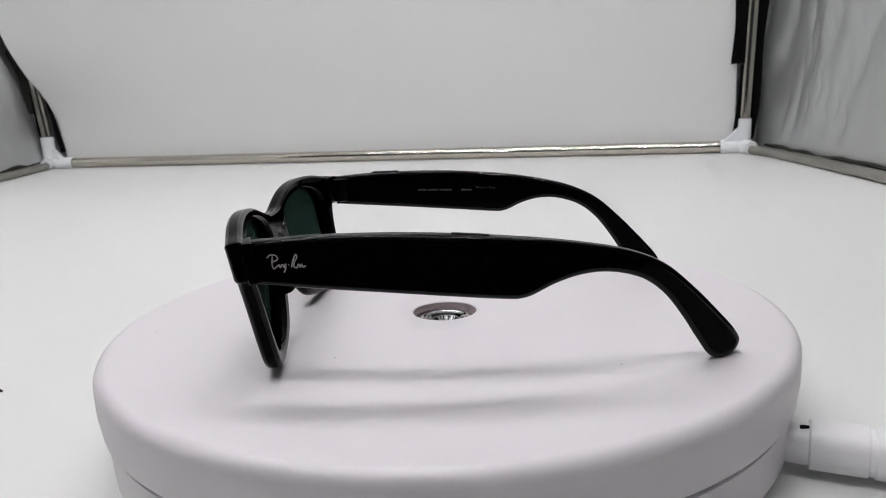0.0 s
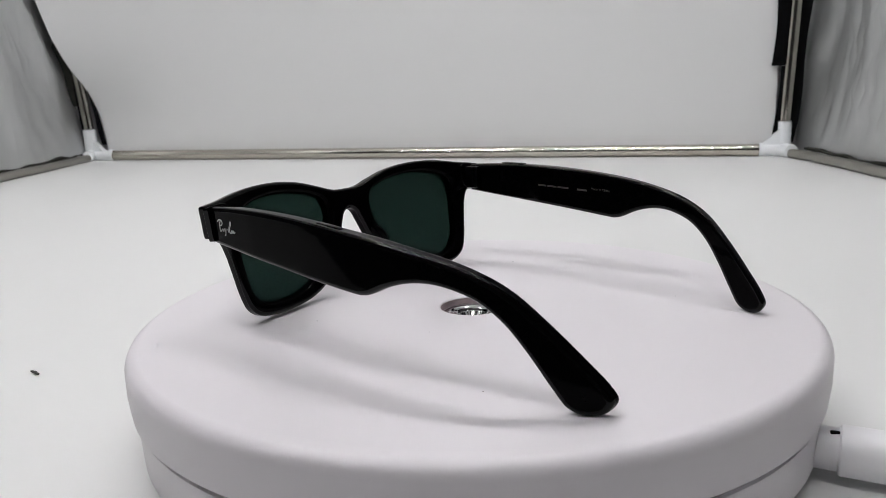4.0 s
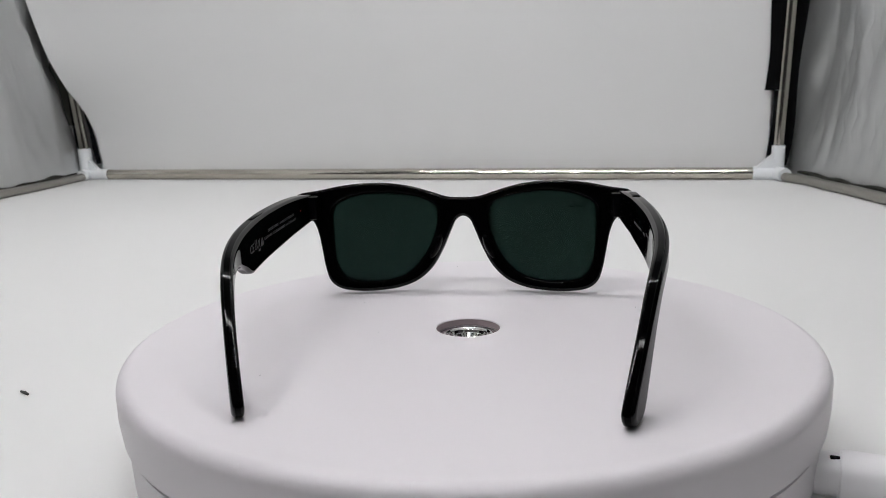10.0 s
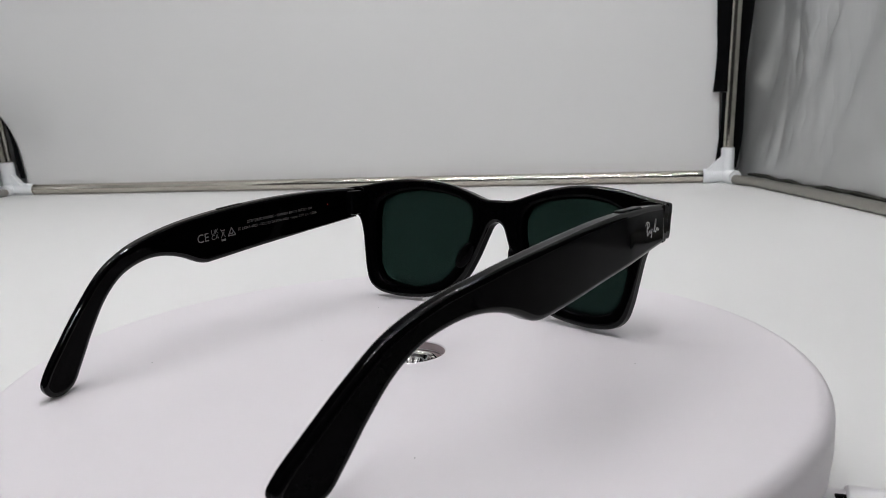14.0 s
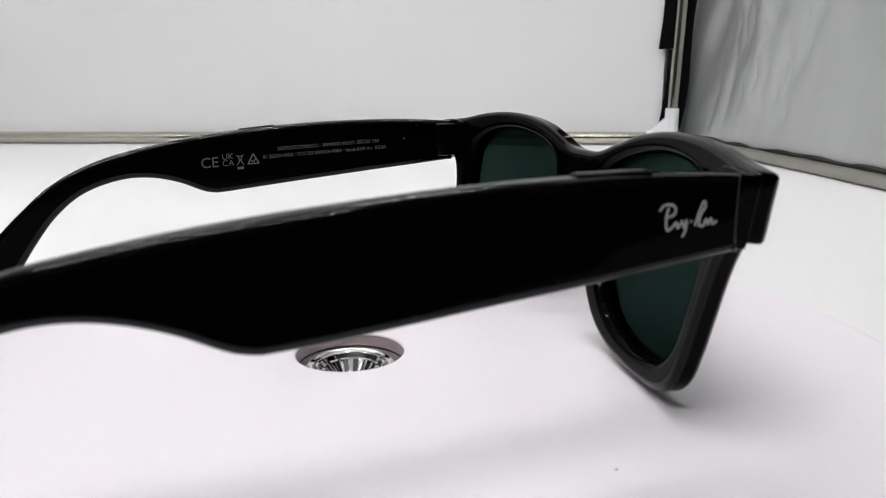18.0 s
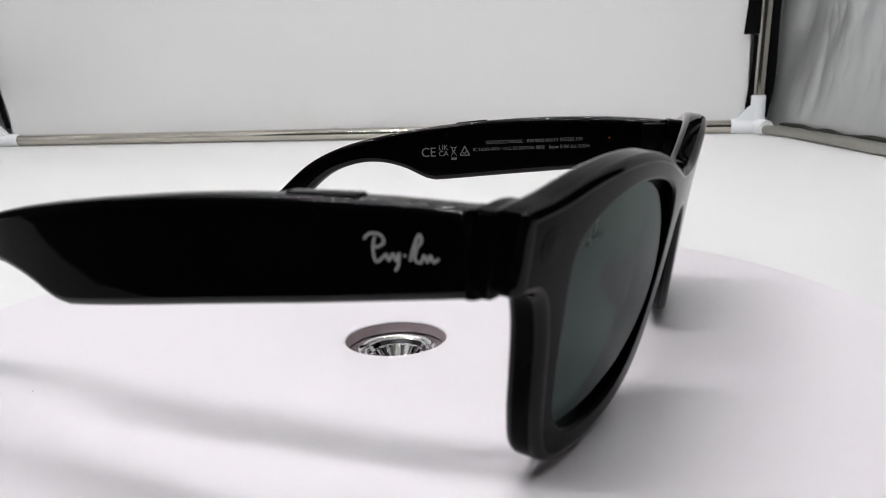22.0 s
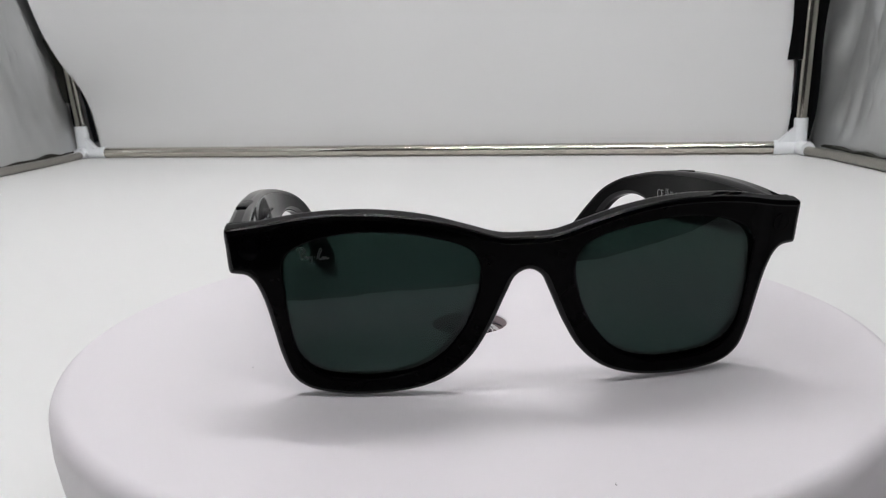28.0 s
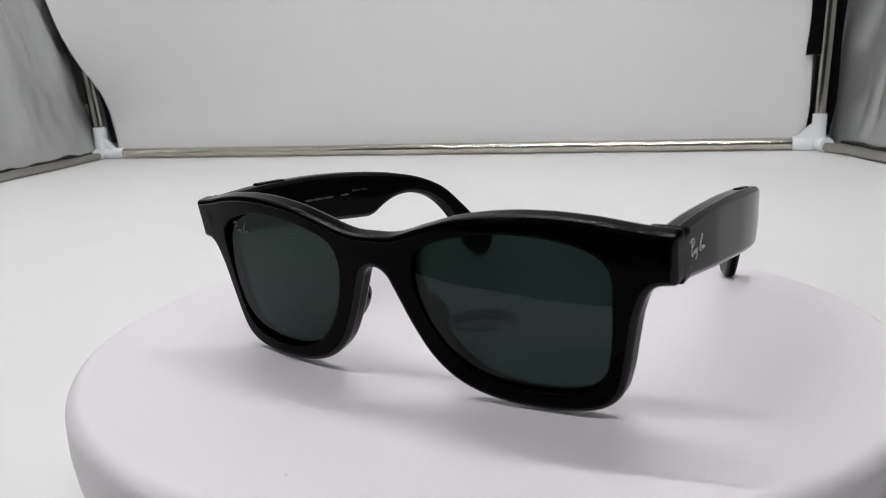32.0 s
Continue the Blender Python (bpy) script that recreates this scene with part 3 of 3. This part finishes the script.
# ---- glasses, in their own space: x to the wearer's right, y ahead, z up, resting on z = 0 ----
TILT, WRAP, FRONT_Y0, OFF_X = radians(10.2), 0.276, 0.0612, -0.0066
MM = 0.001


def on_front(u, v, w):
    """A place on the curved, tilted front: u across, v up along it, w towards the front."""
    c, s = math.cos(TILT), math.sin(TILT)
    slope = u / WRAP
    return Vector((u + OFF_X - 0.0008 - w * slope * 0.25, FRONT_Y0 + v * s - u * u / (2 * WRAP) + w * c + 0.006 * u, v * c - w * s + 0.0002))


HALF_RIM = [(0, 43.8), (6.9, 44.1), (15.7, 46.8), (24.6, 49.4), (35.4, 51.1), (46.2, 51.4), (57, 50.5), (67.8, 48.6), (73.6, 47.9), (75.0, 47.6), (75.35, 47.2), (75.4, 42), (75.2, 36.3), (74.8, 35.8), (73.6, 35.6), (71.0, 35.2), (69.2, 33.6),
            (67.2, 28.6), (65.5, 20.1), (63.9, 11.7), (61.7, 5.7), (57.5, 2.2), (49.1, 0.4), (39.8, 0.3), (29.5, 1.6), (21.1, 4.9), (14.4, 10.9), (9.3, 19.7), (5.5, 28.6), (3.1, 33.4), (0, 34.9)]
LENS = [(61.2, 38.4), (61.3, 30), (60.6, 20.1), (58.9, 12.2), (54.6, 7.4), (45.2, 5.3), (34.4, 5.9), (25.1, 9.6), (17.2, 18.6),
        (13, 29), (12.2, 36), (14.1, 40.4), (20.6, 43.6), (31.5, 45.9), (42.3, 46.4), (53.1, 44.6), (59.2, 41.5)]


def temple_x(y, side):
    """How far out an arm's outer face stands; the right arm splays a little more."""
    k = max(0.0, -y) / 0.091
    x = 0.0766 - (0.0164 if side > 0 else 0.0209) * k * k - (0.0016 if side > 0 else 0.0012) * max(0, (y - 0.025) / 0.03)
    bow = math.exp(-((y + 0.05) / 0.028) ** 2)
    if side < 0:
        return x + 0.0013 * bow
    q = min(1, max(0, (0.052 - y) / 0.10))
    return x + 0.0028 * q * q * (3 - 2 * q) + 0.0012 * bow


TEMPLE = [(52.0, 47.7), (34, 48.7), (4, 48.3), (-28, 45.5), (-45, 42.7), (-59, 39.1), (-70, 33.8), (-79, 26), (-89, 15.5), (-95.4, 8), (-97, 4.6), (-95, 1.2), (-90.5, 0), (-86, 1.6), (-82, 7),
          (-76, 16.4), (-70, 24.3), (-63.5, 29.7), (-57, 32.4), (-50, 33.7), (-43, 33.3), (-36, 31.4), (-28.5, 28.1), (-25, 27.5), (-20, 27.9), (4, 30.3), (35, 33.3), (52.0, 35.0)]


def temple(side, root):
    ctrl = [Vector((a * MM, b * MM, 0)) for a, b in TEMPLE]
    line = spline(ctrl[:24], 5, closed=False)[:-1] + spline(ctrl[23:], 6, closed=False)
    bm = plate([line], 0.0027, 0.0016, rounds=6)

    def bend(c):
        y, z, d = c
        thin = 1.0 - 0.22 * min(1, max(0, (-y - 0.03) / 0.05))
        return Vector((side * (temple_x(y, side) - 0.0027 + d * thin) + OFF_X, y, z))
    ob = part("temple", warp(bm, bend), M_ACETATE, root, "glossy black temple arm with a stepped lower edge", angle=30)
    # hinge block and plate on the inside
    hx = side * 0.0688 + OFF_X
    part("hinge", block((0.0042, 0.0070, 0.0105), (hx - side * 0.0002, 0.0490, 0.0418), 0.0008), M_MATT, ob, "black barrel hinge")
    part("hinge_plate", block((0.0006, 0.0105, 0.0085), (side * 0.07125 + OFF_X, 0.0385, 0.0412), 0.00025), M_MATT, ob)
    # flush slot on top of the left arm
    if side < 0:
        part("top_slot", block((0.0020, 0.0110, 0.0008), (-temple_x(-0.012, -1) + 0.0028 + OFF_X, -0.0120, 0.04705), 0.0003, turn=pose(0, 0, 0, 5, 0, 0)), M_MATT, ob, "narrow flush slot")
    return ob


def stroke(points, width, half=0.00003):
    """A flat pen stroke of one width along a line of (a, b), in the xy plane."""
    pts = spline([Vector((*p, 0)) for p in points], 6, closed=False)
    bm = bmesh.new()
    rows = []
    for i, p in enumerate(pts):
        d = (pts[min(i + 1, len(pts) - 1)] - pts[max(i - 1, 0)])
        d = d.normalized() if d.length > 0 else Vector((1, 0, 0))
        n = Vector((-d.y, d.x, 0)) * width / 2
        rows.append([bm.verts.new(p + n + Vector((0, 0, half))), bm.verts.new(p - n + Vector((0, 0, half))), bm.verts.new(p - n - Vector((0, 0, half))), bm.verts.new(p + n - Vector((0, 0, half)))])
    for a, b in zip(rows, rows[1:]):
        for k in range(4):
            bm.faces.new((a[k], a[(k + 1) % 4], b[(k + 1) % 4], b[k]))
    bm.faces.new(rows[0])
    bm.faces.new(rows[-1])
    return bm


def emblem(width, pen, half=0.00003):
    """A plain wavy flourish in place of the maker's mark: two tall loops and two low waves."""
    k = width / 11.0
    sets = [[(0.0, 4.2), (0.9, 5.0), (2.6, 4.8), (3.0, 3.8), (1.9, 3.1), (1.2, 3.3)], [(1.7, 4.6), (1.3, 2.9), (1.7, 1.0), (2.7, 1.6), (3.3, 2.2)],
            [(3.3, 2.2), (3.6, 1.2), (4.3, 2.2), (4.7, 1.2), (5.2, 2.3), (5.0, 0.6), (4.5, -0.3)], [(5.9, 2.0), (6.2, 2.0)],
            [(6.8, 1.2), (7.4, 3.2), (8.3, 5.0), (8.6, 4.2), (7.8, 2.9), (7.6, 1.3), (8.4, 1.0)], [(8.4, 1.0), (8.9, 2.1), (9.3, 1.2), (9.8, 2.1), (10.2, 1.2), (11.0, 1.7)]]
    return merge(*[stroke([(a * k, b * k) for a, b in s], pen, half) for s in sets])


def glasses():
    root = thing("sunglasses", "glossy black thick-rimmed sunglasses with dark green lenses, open on the turntable", "sunglasses")
    half = [(a * MM, b * MM) for a, b in HALF_RIM]
    full = half + [(-a, b) for a, b in half[-2:0:-1]]
    rim = spline([Vector((*p, 0)) for p in full], 6)
    lens = [Vector((a * MM, b * MM, 0)) for a, b in LENS]
    hole_r, hole_l = spline(lens, 7), spline([Vector((-p.x, p.y, 0)) for p in lens], 7)
    thick = 0.0029
    bm = plate([rim, hole_r, hole_l], thick, 0.0015, rounds=6, flare=0.0020)
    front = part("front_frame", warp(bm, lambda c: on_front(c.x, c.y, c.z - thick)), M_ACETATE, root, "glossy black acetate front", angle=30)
    for side in (1, -1):
        # end piece that carries the hinge
        box = spline([Vector((side * a * MM, b * MM, 0)) for a, b in ((66.0, 46.6), (73.6, 47.1), (75.0, 46.9), (75.38, 46.6), (75.43, 42), (75.25, 35.1), (74.9, 34.7), (73.6, 34.6), (69.5, 35.2), (66.0, 36.8))], 5)
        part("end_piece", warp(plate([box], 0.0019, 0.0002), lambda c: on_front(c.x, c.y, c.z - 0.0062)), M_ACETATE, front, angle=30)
        # lens: a thin curved shell set into the rim
        grow = [Vector((side * (p.x + (0.0006 if p.x > 0.037 else -0.0006)), p.y + (0.0006 if p.y > 0.026 else -0.0006), 0)) for p in lens]
        shell = bmesh.new()
        ring = spline(grow, 7)
        cen = Vector((side * 0.0375, 0.0265, 0))
        for back, w in enumerate((-0.0018, -0.0034)):
            c0 = shell.verts.new(on_front(cen.x, cen.y, w + 0.0012))
            prev = None
            for f in (0.25, 0.5, 0.75, 1.0):
                loop = [shell.verts.new(on_front(cen.x + (p.x - cen.x) * f, cen.y + (p.y - cen.y) * f, w + 0.0013 - (cen.y - 0.0215 + (p.y - cen.y) * f) ** 2 / 0.25)) for p in ring]
                for k in range(len(loop)):
                    n = (k + 1) % len(loop)
                    face = shell.faces.new((prev[k], prev[n], loop[n], loop[k]) if prev else (c0, loop[n], loop[k]))
                    face.material_index = back
                prev = loop
        part("lens", shell, M_LENS, root, "dark green tinted lens", angle=60)
        # nose pad
        pad = bmesh.new()
        bmesh.ops.create_uvsphere(pad, u_segments=24, v_segments=14, radius=1)
        bmesh.ops.scale(pad, vec=(0.0024, 0.0066, 0.0052), verts=pad.verts)
        bmesh.ops.transform(pad, matrix=Matrix.Rotation(radians(side * 25), 4, "Z"), verts=pad.verts)
        part("nose_pad", warp(pad, lambda c: on_front(c.x + side * 0.0126, c.y + 0.0205, c.z - 0.0062)), M_ACETATE, front, angle=60)
        # round camera window on the end piece
        cx, cy = side * 69.4 * MM, 42.4 * MM
        ring_bm = lathe([(0.0021, 0.0), (0.0026, 0.0), (0.0026, 0.00006), (0.0024, 0.00012), (0.0021, 0.00006)], 36)
        camera_ring = part("camera_ring", warp(ring_bm, lambda c: on_front(cx + c.x, cy + c.y, c.z)), M_RING, front)
        dome = lathe([(0.0, 0.00016), (0.0010, 0.00014), (0.0021, 0.00006), (0.0021, -0.0001), (0.0, -0.0001)], 36, closed=False)
        part("camera_window", warp(dome, lambda c: on_front(cx + c.x, cy + c.y, c.z)), M_CAMERA, camera_ring)
        arm = temple(side, root)
        # silver flourish outside the arm, near the hinge
        e = emblem(0.0112, 0.00042)
        if side > 0:
            f = lambda c: Vector((temple_x(0.0355 + c.x, 1) + OFF_X + 0.00003 + c.z, 0.0355 + c.x, 0.0388 + c.y * 0.98 + (c.x * 0.02)))
        else:
            f = lambda c: Vector((-temple_x(0.0467 - c.x, -1) + OFF_X - 0.00003 - c.z, 0.0467 - c.x, 0.0388 + c.y * 0.98))
        mark = part("emblem", warp(e, f), M_LOGO, arm, "small silver flourish")
        part("backing", warp(emblem(0.0112, 0.0012, 0.000012), f), M_MATT, mark, "matt black backing")
    # flourish etched on the right lens, upper outer corner
    e = emblem(0.0080, 0.00028)
    part("lens_emblem", warp(e, lambda c: on_front(0.0575 - c.x, 0.0385 + c.y, -0.0004 - (0.0170 + c.y) ** 2 / 0.25 + c.z)), M_ETCH, root, "faint grey flourish on the lens")
    # capture button on top of the right arm
    arm_r = [o for o in root.children if o.name.startswith("temple")][0]
    part("button", block((0.0032, 0.0128, 0.0016), (temple_x(0.028, 1) - 0.0028 + OFF_X, 0.0282, 0.0484), 0.0006, 3), M_MATT, arm_r, "raised black button")
    arm_l = [o for o in root.children if o.name.startswith("temple")][1]

    def inside(side, y0, z0):
        """Lettering on the inside of an arm, read from the bridge of the nose."""
        def f(c):
            y = y0 + c.x * side * -1
            thin = 1.0 - 0.22 * min(1, max(0, (-y - 0.03) / 0.05))
            return Vector((side * (temple_x(y, side) - 0.0027 - 0.0027 * thin - 0.00004 - c.z) + OFF_X, y, z0 + c.y + (y - y0) * 0.045))
        return f
    part("marking", warp(letters("CE", 0.0045), inside(-1, -0.0296, 0.0355)), M_PRINT, arm_l)
    part("marking", warp(merge(letters("UK", 0.0026), warp(letters("CA", 0.0026), lambda c: c + Vector((0, -0.0020, 0)))), inside(-1, -0.0232, 0.0378)), M_PRINT, arm_l)
    bin_mark = merge(stroke([(0.0, 0.0), (0.0022, 0.0034)], 0.0002), stroke([(0.0, 0.0034), (0.0022, 0.0)], 0.0002), stroke([(0.0004, 0.0029), (0.0018, 0.0029)], 0.0003), stroke([(0.0006, 0.0029), (0.0008, 0.0008)], 0.0002), stroke([(0.0016, 0.0029), (0.0014, 0.0008)], 0.0002), stroke([(0.0001, -0.0008), (0.0021, -0.0008)], 0.0008))
    part("marking", warp(bin_mark, inside(-1, -0.0188, 0.0358)), M_PRINT, arm_l)
    tri_mark = merge(stroke([(0.0, 0.0), (0.0017, 0.0030)], 0.0004), stroke([(0.0017, 0.0030), (0.0034, 0.0)], 0.0004), stroke([(0.0034, 0.0), (0.0, 0.0)], 0.0004), stroke([(0.0010, 0.0010), (0.0016, 0.0006), (0.0024, 0.0014)], 0.0004))
    part("marking", warp(tri_mark, inside(-1, -0.0154, 0.0362)), M_PRINT, arm_l)
    part("marking", warp(letters("2537Q9ZC7X00GC \u00b7 RW4002 601/71 50\u25a122 150", 0.00158), inside(-1, -0.0062, 0.0400)), M_PRINT, arm_l)
    part("marking", warp(letters("IC 26243-4002 \u00b7 FCC ID 2AYOA-4002 \u00b7 Input 5.0V d.c. 0.25A", 0.00158), inside(-1, -0.0108, 0.0376)), M_PRINT, arm_l)
    dot = bmesh.new()
    bmesh.ops.create_icosphere(dot, subdivisions=2, radius=0.00028)
    bmesh.ops.translate(dot, vec=(-temple_x(0.0352, -1) + 0.0054 + OFF_X, 0.0352, 0.0424), verts=dot.verts)
    part("red_dot", dot, M_RED, arm_l)
    bars = merge(*[block((w * MM, 0.0008, 0.00006), ((x + w / 2) * MM, 0.0006, 0)) for x, w in ((0, 4.2), (4.9, 4.8), (10.4, 5.6), (20.5, 5.0))])
    part("marking", warp(bars, inside(1, 0.0130, 0.0392)), M_FAINT, arm_r)
    part("marking", warp(letters("Made in China", 0.0016), inside(1, -0.0145, 0.0392)), M_FAINT, arm_r)
    return root


setting()
tent_frame()
strips()
led_strip(-0.50, 1.2)
led_strip(0.32, 1.2)
DISC = turntable()
side_pipe()
lint()
GLASSES = glasses()


def motions():
    rows = [(t, pose(0, 0, 0, 0, 0, TURN_START + TURN_RATE * t)) for t in range(0, 33)]
    walk(GLASSES, rows)
    walk(DISC, rows)


motions()
